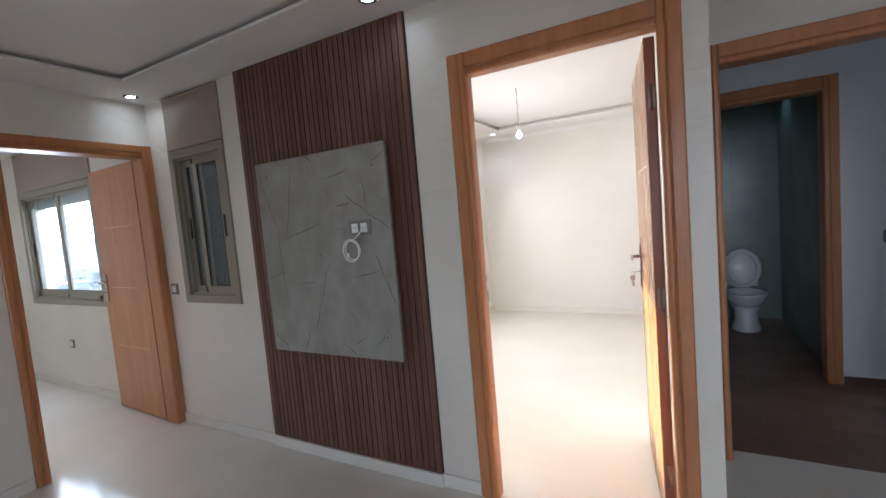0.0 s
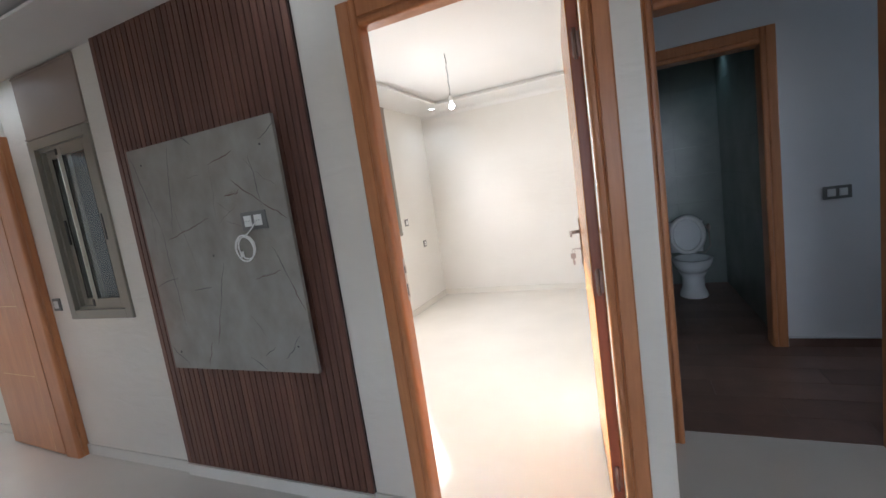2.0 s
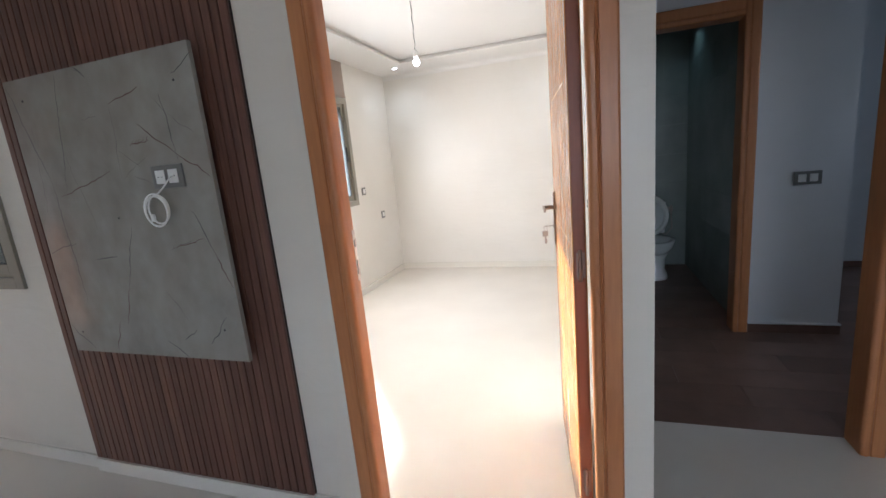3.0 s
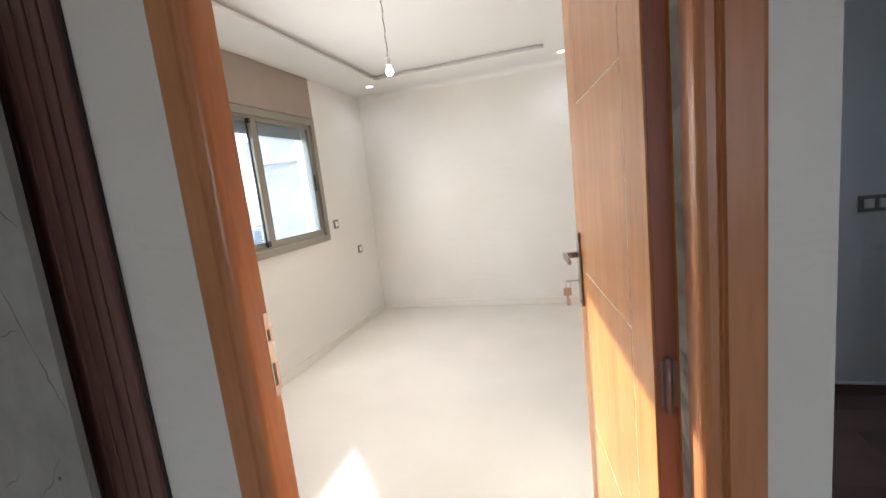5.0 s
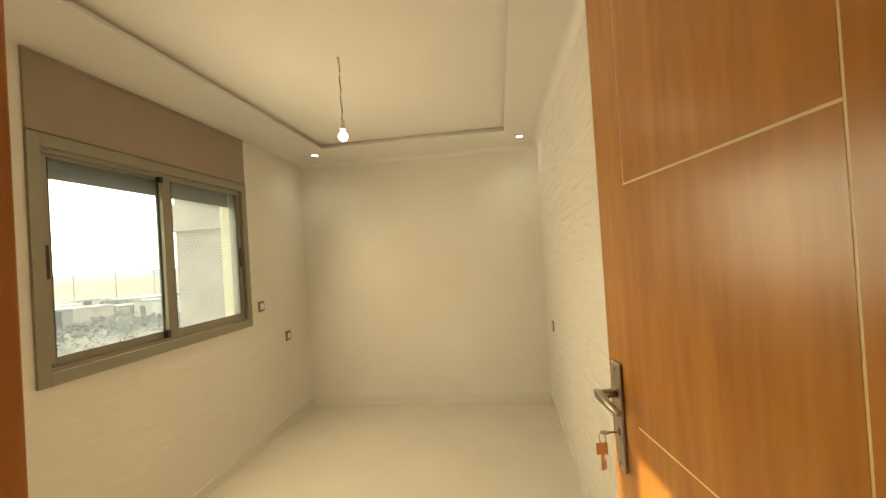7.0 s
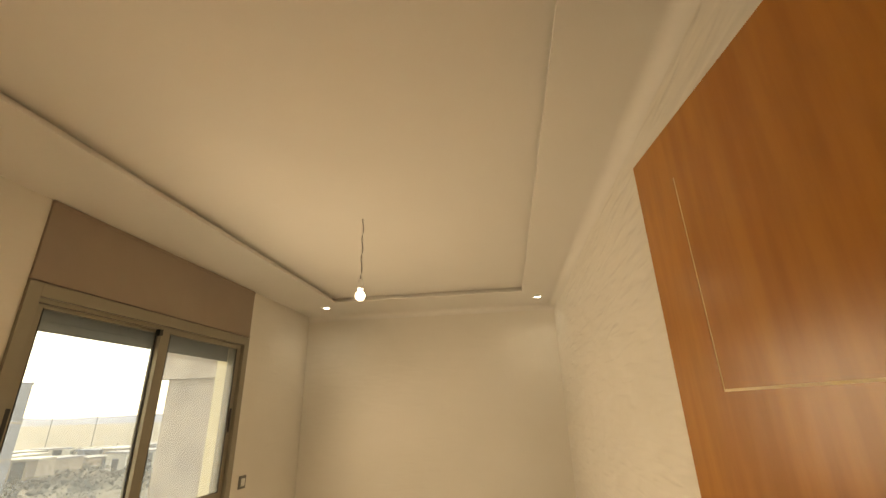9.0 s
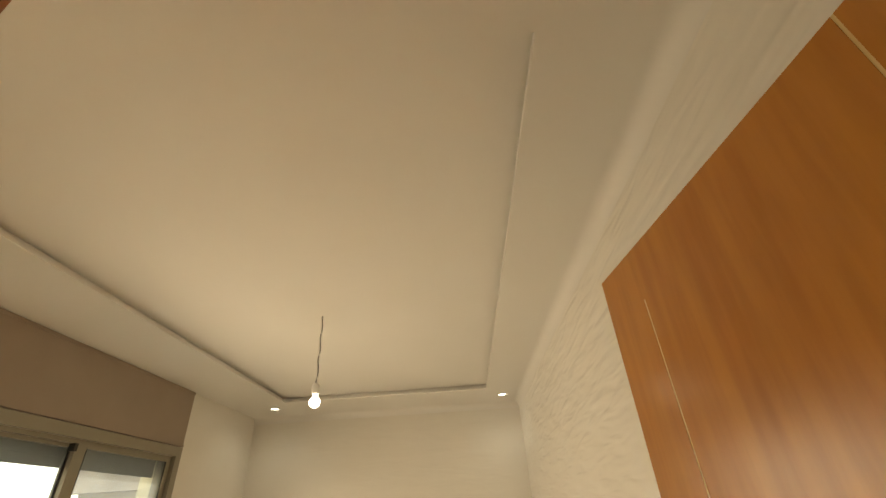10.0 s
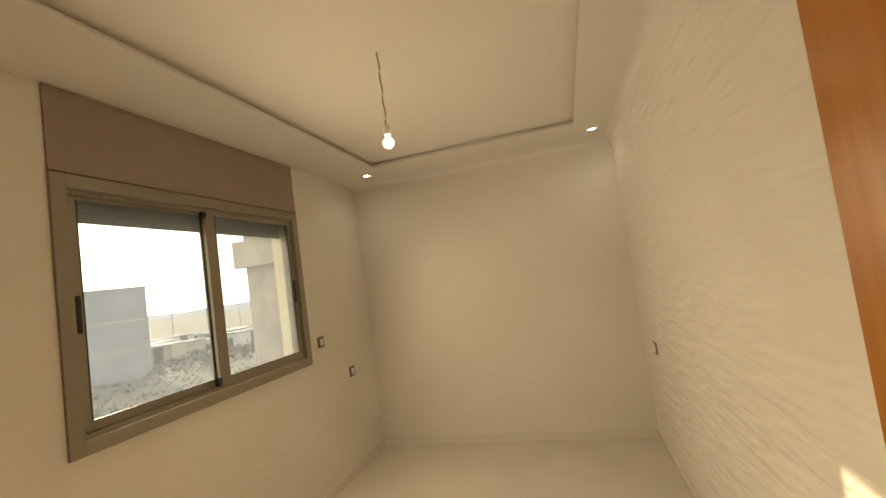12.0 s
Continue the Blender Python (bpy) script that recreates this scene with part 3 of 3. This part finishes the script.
for n, (u0, z0, u1, z1) in enumerate(VEINS + FAINT):
    faint, rusty = n >= len(VEINS), n in (0, 1, 2, 3, 6, 7, 9, 10, 16) or n >= len(VEINS) + 12
    bm, row = bmesh.new(), []
    steps = max(4, int(math.dist((u0, z0), (u1, z1)) / 0.018))
    for k in range(steps + 1):
        f = k / steps
        half = (0.0010 if faint else 0.0018) * (0.35 + math.sin(math.pi * min(1, max(0, f))) * rng.uniform(0.4, 1.2))
        u, z = u0 + (u1 - u0) * f + 0.0025 * math.sin(9 * f + n) + rng.uniform(-0.0035, 0.0035), z0 + (z1 - z0) * f + 0.0025 * math.sin(7 * f + 2 * n) + rng.uniform(-0.0035, 0.0035)
        d = Vector((u1 - u0, z1 - z0)).normalized()
        row.append([bm.verts.new((min(0.958, max(0.002, u + sd * half * d.y)), -0.0006, min(1.128, max(0.002, z - sd * half * d.x)))) for sd in (-1, 1)])
    for p, q in zip(row, row[1:]):
        bm.faces.new((p[0], p[1], q[1], q[0]))
    part("vein", bm, VEIN if rusty else VEIN_FAINT if faint else VEIN_DARK, slab, "rust-brown vein" if rusty else "dark grey vein")
for u, z in ((0.865, 1.02), (0.455, 0.572), (0.862, 0.125), (0.07, 0.09), (0.09, 1.05)):
    part("screw", tube(bmesh.new(), [(u, -0.001, z), (u, 0.002, z)], 0.0045, 10), BLACK, slab, "dark screw")

# ---- lamps ----


def downlight(x, y, z, ring, label, group):
    t = thing("downlight", (x, y, z), 0, label, "ceiling light", group)
    part("ring", lathe(bmesh.new(), [(0.027, 0.003), (0.045, 0.003), (0.045, -0.004), (0.036, -0.008), (0.028, -0.003), (0.027, 0.003)], caps=False), ring, t, smooth=True)
    part("lens", lathe(bmesh.new(), [(0.001, 0.001), (0.027, 0.001), (0.027, -0.002), (0.001, -0.002)]), LED, t)
    return t


for x, y in HALL_SPOTS:
    downlight(x, y, Z_SOFFIT, BLACK, "round black-rimmed recessed downlight, lit", "downlights of the hall")
for x, y in ROOM_SPOTS:
    downlight(x, y, Z_SOFFIT, WHITE, "round white recessed downlight, lit", "downlights of the room")
lampbulb = thing("pendant_bulb", (BULB[0], BULB[1], Z_TRAY), 0, "bare lit bulb hanging on a twisted cord", "lamp")
drop = BULB[2] - Z_TRAY
for ph in (0, math.pi):
    part("cord", tube(bmesh.new(), [(0.003 * math.cos(t * 60 + ph), 0.003 * math.sin(t * 60 + ph), -t) for t in np.linspace(0, -drop - 0.04, 60)], 0.0022, 6), BLACK if ph else WHITE, lampbulb, smooth=True)
part("socket", lathe(bmesh.new(), [(0.006, drop + 0.045), (0.015, drop + 0.035), (0.017, drop), (0.013, drop - 0.003)]), WHITE, lampbulb, smooth=True)
globe = [(0.013, drop)] + [(0.0245 * math.sin(a), drop - 0.038 - 0.0245 * math.cos(a)) for a in np.linspace(2.7, 0.05, 10)]
part("globe", lathe(bmesh.new(), globe), BULBGLOW, lampbulb, "glowing white globe", smooth=True).visible_shadow = False

# ---- switches and sockets ----


def wall_plate(at, turn, modules, label, category="light switch", drop=0.0):
    """Local x along the wall, y into the wall, z up, from the plate's middle."""
    w = 0.080 + 0.065 * (modules - 1)
    t = thing("wall_switch" if category == "light switch" else "wall_socket", at, turn, label, category)
    part("plate", boxes((-w / 2, w / 2, -0.009, 0, -0.041, 0.041), bevel=0.003), PLATE, t)
    for k in range(modules):
        c = (k - (modules - 1) / 2) * 0.060
        insert = part("insert", boxes((c - 0.021, c + 0.021, -0.013, -0.009, -0.024, 0.024), bevel=0.0015), WHITE, t, "white insert")
        if category == "light switch":
            part("rocker", boxes((c - 0.017, c + 0.017, -0.016, -0.013, -0.020, 0.020), bevel=0.001), WHITE, insert)
        else:
            for dx in (-0.008, 0.008):
                part("pin_hole", tube(bmesh.new(), [(c + dx, -0.0134, 0), (c + dx, -0.0125, 0)], 0.0022, 8), BLACK, insert)
    return t


wall_plate((-3.707, Y_HALL, 1.037), 0, 1, "grey single light switch on the off-white hall wall")
wall_plate((-2.735, 7.84, 1.10), 90, 1, "grey single light switch beside the sliding window")
wall_plate((-2.735, 8.252, 0.786), 90, 1, "grey wall socket low beside the room corner", "wall socket")
wall_plate((-0.40, 8.197, 0.786), -90, 1, "grey wall socket on the rippled stucco wall", "wall socket")
wall_plate((0.89, 6.84, 1.032), 0, 2, "dark grey double light switch on the white wall")
wall_plate((-5.676, 4.89, 0.467), 0, 1, "grey wall socket under the bright window", "wall socket")
wall_plate((-1.835, 4.762, 1.385), 0, 2, "dark grey double socket set on the marble board", "wall socket")
cable = thing("cable_coil", (-1.868, 4.722, 1.270), 0, "coiled white cable plugged into the double socket", "cable")
rng = random.Random(2)
for k in range(3):
    r, dx, dz = 0.047 + 0.003 * k, rng.uniform(-0.004, 0.004), rng.uniform(-0.004, 0.004)
    part("loop", tube(bmesh.new(), [(dx + r * 1.02 * math.cos(t), -0.005 - 0.005 * k, dz + r * 1.08 * math.sin(t)) for t in np.linspace(0, 2 * math.pi, 28)[:-1]], 0.0032, 7, closed=True), WHITE, cable, smooth=True)
part("lead", tube(bmesh.new(), [(0.004, -0.012, 0.050), (0.034, -0.012, 0.064), (0.056, -0.004, 0.086), (0.063, 0.012, 0.108), (0.063, 0.027, 0.115)], 0.0028, 8), WHITE, cable, smooth=True)
part("cable_end", boxes((-0.036, -0.020, -0.012, -0.003, -0.038, -0.012), bevel=0.002), WHITE, cable)

# ---- toilet ----
toilet = thing("toilet", (0.215, 8.69, 0), 0, "white ceramic toilet with its seat and lid raised", "toilet")
part("pedestal", lathe(bmesh.new(), [(0.13, 0.0), (0.125, 0.03), (0.10, 0.10), (0.105, 0.20), (0.14, 0.28)], (0, -0.47, 0), 24, 1.35), CERAMIC, toilet, smooth=True)
part("bowl", lathe(bmesh.new(), [(0.12, 0.26), (0.165, 0.32), (0.182, 0.375), (0.182, 0.39), (0.150, 0.392), (0.120, 0.34), (0.05, 0.28)], (0, -0.50, 0), 28, 1.3), CERAMIC, toilet, smooth=True)
part("cistern", boxes((-0.155, 0.155, -0.15, -0.01, 0.38, 0.69), bevel=0.02), CERAMIC, toilet, smooth=False)
part("cistern_lid", boxes((-0.16, 0.16, -0.155, -0.008, 0.692, 0.715), bevel=0.01), CERAMIC, toilet)
seat = bmesh.new()
tube(seat, [(0.150 * math.sin(t), -0.235 - 0.02 * math.cos(t), 0.585 - 0.185 * math.cos(t)) for t in np.linspace(0, 2 * math.pi, 33)[:-1]], 0.024, 8, closed=True)
part("seat", seat, WHITE, toilet, "raised oval seat ring", smooth=True)
lid = bmesh.new()
lathe(lid, [(0.155, -0.006), (0.165, 0.0), (0.155, 0.006)], (0, 0, 0), 28, 1.18)
bmesh.ops.rotate(lid, verts=lid.verts, cent=(0, 0, 0), matrix=Matrix.Rotation(radians(84), 3, "X"))
bmesh.ops.translate(lid, verts=lid.verts, vec=(0, -0.205, 0.585))
part("lid", lid, CERAMIC, toilet, "raised lid", smooth=True)
spray = thing("bidet_spray", (0.44, 8.68, 0.60), 0, "small metal bidet spray and hose on the tiled wall", "bidet spray")
part("bracket", boxes((-0.02, 0.02, -0.03, 0, 0, 0.04), bevel=0.004), STEEL, spray)
part("nozzle", tube(bmesh.new(), [(0, -0.04, 0.06), (0, -0.035, -0.03)], 0.011), STEEL, spray, smooth=True)
part("hose", tube(bmesh.new(), [(0, -0.035, -0.03), (0.01, -0.04, -0.18), (-0.05, -0.04, -0.26), (-0.12, -0.03, -0.20), (-0.16, -0.02, 0.02), (-0.10, -0.02, 0.045), (-0.02, -0.01, 0.03)], 0.006), STEEL, spray, smooth=True)
for name, x0, x1, y0, y1 in (("tiling_north", -0.24, 0.59, 8.68, 8.69), ("tiling_east", 0.59, 0.60, 6.96, 8.69), ("tiling_west", -0.25, -0.24, 6.96, 8.69)):
    tiling = solid(name, boxes((x0, x1, y0, y1, 0, 0.004)), WCTILE, "green-grey marbled wall tiling")
    along = (x1 - x0) > (y1 - y0)
    length = (x1 - x0) if along else (y1 - y0)
    cols = max(1, round(length / 0.45))
    for r in range(8):
        for k in range(cols):
            a, b = k * length / cols + 0.0004, (k + 1) * length / cols - 0.0004
            z0, z1 = 0.0055 + r * 0.2965, 0.3012 + r * 0.2965
            row = (x0 + a, x0 + b, y0, y1, z0, z1) if along else (x0, x1, y0 + a, y0 + b, z0, z1)
            part("tile", boxes(row), WCTILE, tiling)

# ---- skirtings and cornice ----
solid("skirting_hall", boxes((X_WEST, -2.765, Y_HALL - 0.012, Y_HALL, 0, 0.068), (-2.765, -1.50, Y_HALL - 0.028, Y_HALL, 0, 0.068), (-1.50, -1.288, Y_HALL - 0.012, Y_HALL, 0, 0.068), (-0.330, -0.25, Y_HALL - 0.012, Y_HALL, 0, 0.068),
                             (X_WEST, X_WEST + 0.012, -0.5, 3.93, 0, 0.068), (-0.25, -0.238, Y_HALL, 5.548, 0, 0.068), (0.71, 2.6, 5.558, 5.57, 0, 0.068), bevel=0.001), SKIRT, "cream porcelain skirting")
solid("skirting_room", boxes((-2.735, -2.723, Y_ROOM, 8.69, 0, 0.07), (-2.723, -0.412, 8.678, 8.69, 0, 0.07), (-0.412, -0.40, Y_ROOM, 8.69, 0, 0.07), bevel=0.001), SKIRT, "cream porcelain skirting")
solid("skirting_side_room", boxes((-6.9, X_WEST_BACK, 4.878, 4.89, 0, 0.07), (-6.9, -6.888, 1.0, 4.878, 0, 0.07), bevel=0.001), SKIRT, "cream porcelain skirting")
solid("skirting_passage", boxes((0.61, 1.122, 6.828, 6.84, 0, 0.062), (1.11, 1.122, 6.84, 8.488, 0, 0.062), (1.11, 2.75, 8.488, 8.50, 0, 0.062), bevel=0.001), BROWN, "brown tiled skirting")
# White strip paints the light along the skirting's top edge
solid("skirting_lit_edge", boxes((0.61, 1.124, 6.824, 6.84, 0.0625, 0.073), (1.11, 1.124, 6.84, 8.484, 0.0625, 0.073), (1.11, 2.75, 8.484, 8.50, 0.0625, 0.073), bevel=0.002), PAINT, "white strip standing for the lit top edge of the skirting")
cove = [(0, 0)] + [(0.052 - 0.052 * math.sin(t), -0.052 + 0.052 * math.cos(t)) for t in np.linspace(0, math.pi / 2, 15)]
bm = bmesh.new()
prism(bm, cove, lambda a, b: Vector((-0.40 - a, Y_ROOM, Z_SOFFIT + b)), lambda a, b: Vector((-0.40 - a, 8.69 - a, Z_SOFFIT + b)))
prism(bm, cove, lambda a, b: Vector((-0.40 - a, 8.69 - a, Z_SOFFIT + b)), lambda a, b: Vector((-2.735, 8.69 - a, Z_SOFFIT + b)))
solid("cornice", bm, CEILING, "small cream plaster cove along the ceiling edge")

# ---- outdoors ----
Z_OUT = -3.5


def out(d, az):
    return (-0.9 + d * math.cos(radians(az)), 4.95 + d * math.sin(radians(az)))


solid("ground", boxes((-3000, 3000, -3000, 3000, Z_OUT - 0.3, Z_OUT)), EARTH, "pale dry ground reaching the horizon")
rx, ry = out(105, 137)
road = boxes((-180, 180, -3.2, 3.2, 0, 0.12), (-180, 180, -3.8, -3.2, 0, 0.35), (-180, 180, 3.2, 3.8, 0, 0.35))
bmesh.ops.rotate(road, verts=road.verts, cent=(0, 0, 0), matrix=Matrix.Rotation(radians(44), 3, "Z"))
bmesh.ops.translate(road, verts=road.verts, vec=(rx, ry, Z_OUT))
solid("road", road, PALE, "pale road with low kerb walls")
nb = thing("neighbour_building", (-6.75, 11.9, Z_OUT), 0, "unfinished rough concrete building with a projecting beam", "building")
part("facade", boxes((0, 4.5, 0, 5.0, 0, 9.5)), CONCRETE, nb)
for z in (2.6, 5.65, 8.7):
    part("beam", boxes((-0.15, 4.5, -0.15, 0.0, z, z + 0.5)), CONCRETE, nb, "projecting concrete beam")
gx, gy = out(46, 140.4)
grey = thing("grey_building", (gx, gy, Z_OUT), 150, "grey rendered two-storey building with a bare side wall", "building")
part("wall", boxes((0, 9, 0, 13, 0, 7.6)), GREYRENDER, grey)
part("floor_band", boxes((-0.05, 9, -0.05, 13, 4.9, 5.05)), CONCRETE, grey)
part("floor_band", boxes((-0.04, 9, -0.04, 13, 2.45, 2.55)), CONCRETE, grey)
part("parapet", boxes((-0.06, 0.1, -0.06, 13, 7.6, 7.8)), GREYRENDER, grey)
rng = random.Random(11)
for k in range(56):
    d, az = rng.uniform(56, 92), rng.uniform(123, 170)
    x, y = out(d, az)
    w, l, h = rng.uniform(1.6, 4.5), rng.uniform(1.8, 5), rng.uniform(0.9, 1.9)
    hs = thing("shed", (x, y, Z_OUT), rng.uniform(0, 90), rng.choice(["low pale rendered shed with a flat roof", "low grey block shed with a flat roof"]), "shed", "low sheds on the plain")
    m = rng.choice([GREYRENDER, GREYRENDER, PALE, CONCRETE])
    part("wall", boxes((-w / 2, w / 2, -l / 2, l / 2, 0, h)), m, hs)
    part("roof", boxes((-w / 2 - 0.15, w / 2 + 0.15, -l / 2 - 0.15, l / 2 + 0.15, h, h + 0.12)), rng.choice([PALE, GREYRENDER, TARP, DARKPANE]), hs)
    part("door", boxes((-0.5, 0.5, -l / 2 - 0.04, -l / 2, 0, min(1.7, h - 0.1))), DARKPANE, hs)
    part("window", boxes((-w / 2 - 0.04, -w / 2, -0.5, 0.5, 0.35, min(1.3, h - 0.15))), DARKPANE, hs)
verts, faces = [], []
for k in range(3600):
    d, az = 22 + 82 * rng.random() ** 1.1, rng.uniform(118, 172)
    x, y = out(d, az)
    r = rng.uniform(0.10, 0.55) * (1 if d > 45 else 0.45)
    for j in range(6):
        c = Vector((x + rng.gauss(0, r), y + rng.gauss(0, r), Z_OUT + abs(rng.gauss(0, r * 0.6)) + 0.05))
        b0 = len(verts)
        for q in range(5):
            verts.append(c + Vector((rng.uniform(-1, 1), rng.uniform(-1, 1), rng.uniform(-0.6, 0.9))) * r * 0.6)
        faces += [(b0, b0 + 1, b0 + 2), (b0, b0 + 2, b0 + 3), (b0, b0 + 3, b0 + 4), (b0 + 1, b0 + 3, b0 + 4), (b0, b0 + 1, b0 + 4), (b0 + 1, b0 + 2, b0 + 3)]
me = bpy.data.meshes.new("scrub")
me.from_pydata(verts, [], faces)
me.materials.append(SCRUB)
tagged(new("scrub", me), "dry grey-green scrub and rubble on the plain", "scrub", "", "stuff")
verts, faces = [], []
for k in range(121):
    az = 90 + k
    x, y = out(1500, az)
    h = 16 + 14 * noise.noise(Vector((k * 0.09, 0.4, 0))) + 3 * noise.noise(Vector((k * 0.5, 2.4, 0)))
    x2, y2 = out(700, az)
    verts += [(x2, y2, Z_OUT), (x, y, Z_OUT + h)]
    if k:
        faces.append((2 * k - 2, 2 * k, 2 * k + 1, 2 * k - 1))
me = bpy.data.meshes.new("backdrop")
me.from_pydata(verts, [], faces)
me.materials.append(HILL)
tagged(new("backdrop", me), "low hills on the horizon, coloured haze-blue", "", "", "structure")
for k in range(7):
    x, y = out(112 + 3 * k, 128 + 3.4 * k)
    lp = thing("street_lamp", (x, y, Z_OUT), 0, "thin grey street lamp beside the pale road", "street lamp", "street lamps on the road")
    part("pole", tube(bmesh.new(), [(0, 0, 0), (0, 0, 5.5), (0.8, 0, 6.0)], 0.07, 6), DARKPANE, lp)
    part("lamp_head", boxes((0.7, 1.3, -0.12, 0.12, 5.95, 6.08)), GREYRENDER, lp)

# ---- passage floor tiles ----
tile_w, tile_l = 0.20, 0.90
tile_mesh = None
n = 0
for r in range(15):
    y = 5.672 + r * tile_w
    x = -0.25 - (r % 3) * 0.3
    while x < 2.75:
        x0, x1, y1 = max(x, -0.25), min(x + tile_l - 0.002, 2.75), min(y + tile_w - 0.002, 8.69)
        if x1 - x0 > 0.03 and y1 - y > 0.02:
            ob = new("floor_tile", finish("floor_tile", boxes((x0, x1, y, y1, -0.004, 0.002)), BROWN))
            ob.parent = bpy.data.objects["floor_passage"]
        x += tile_l
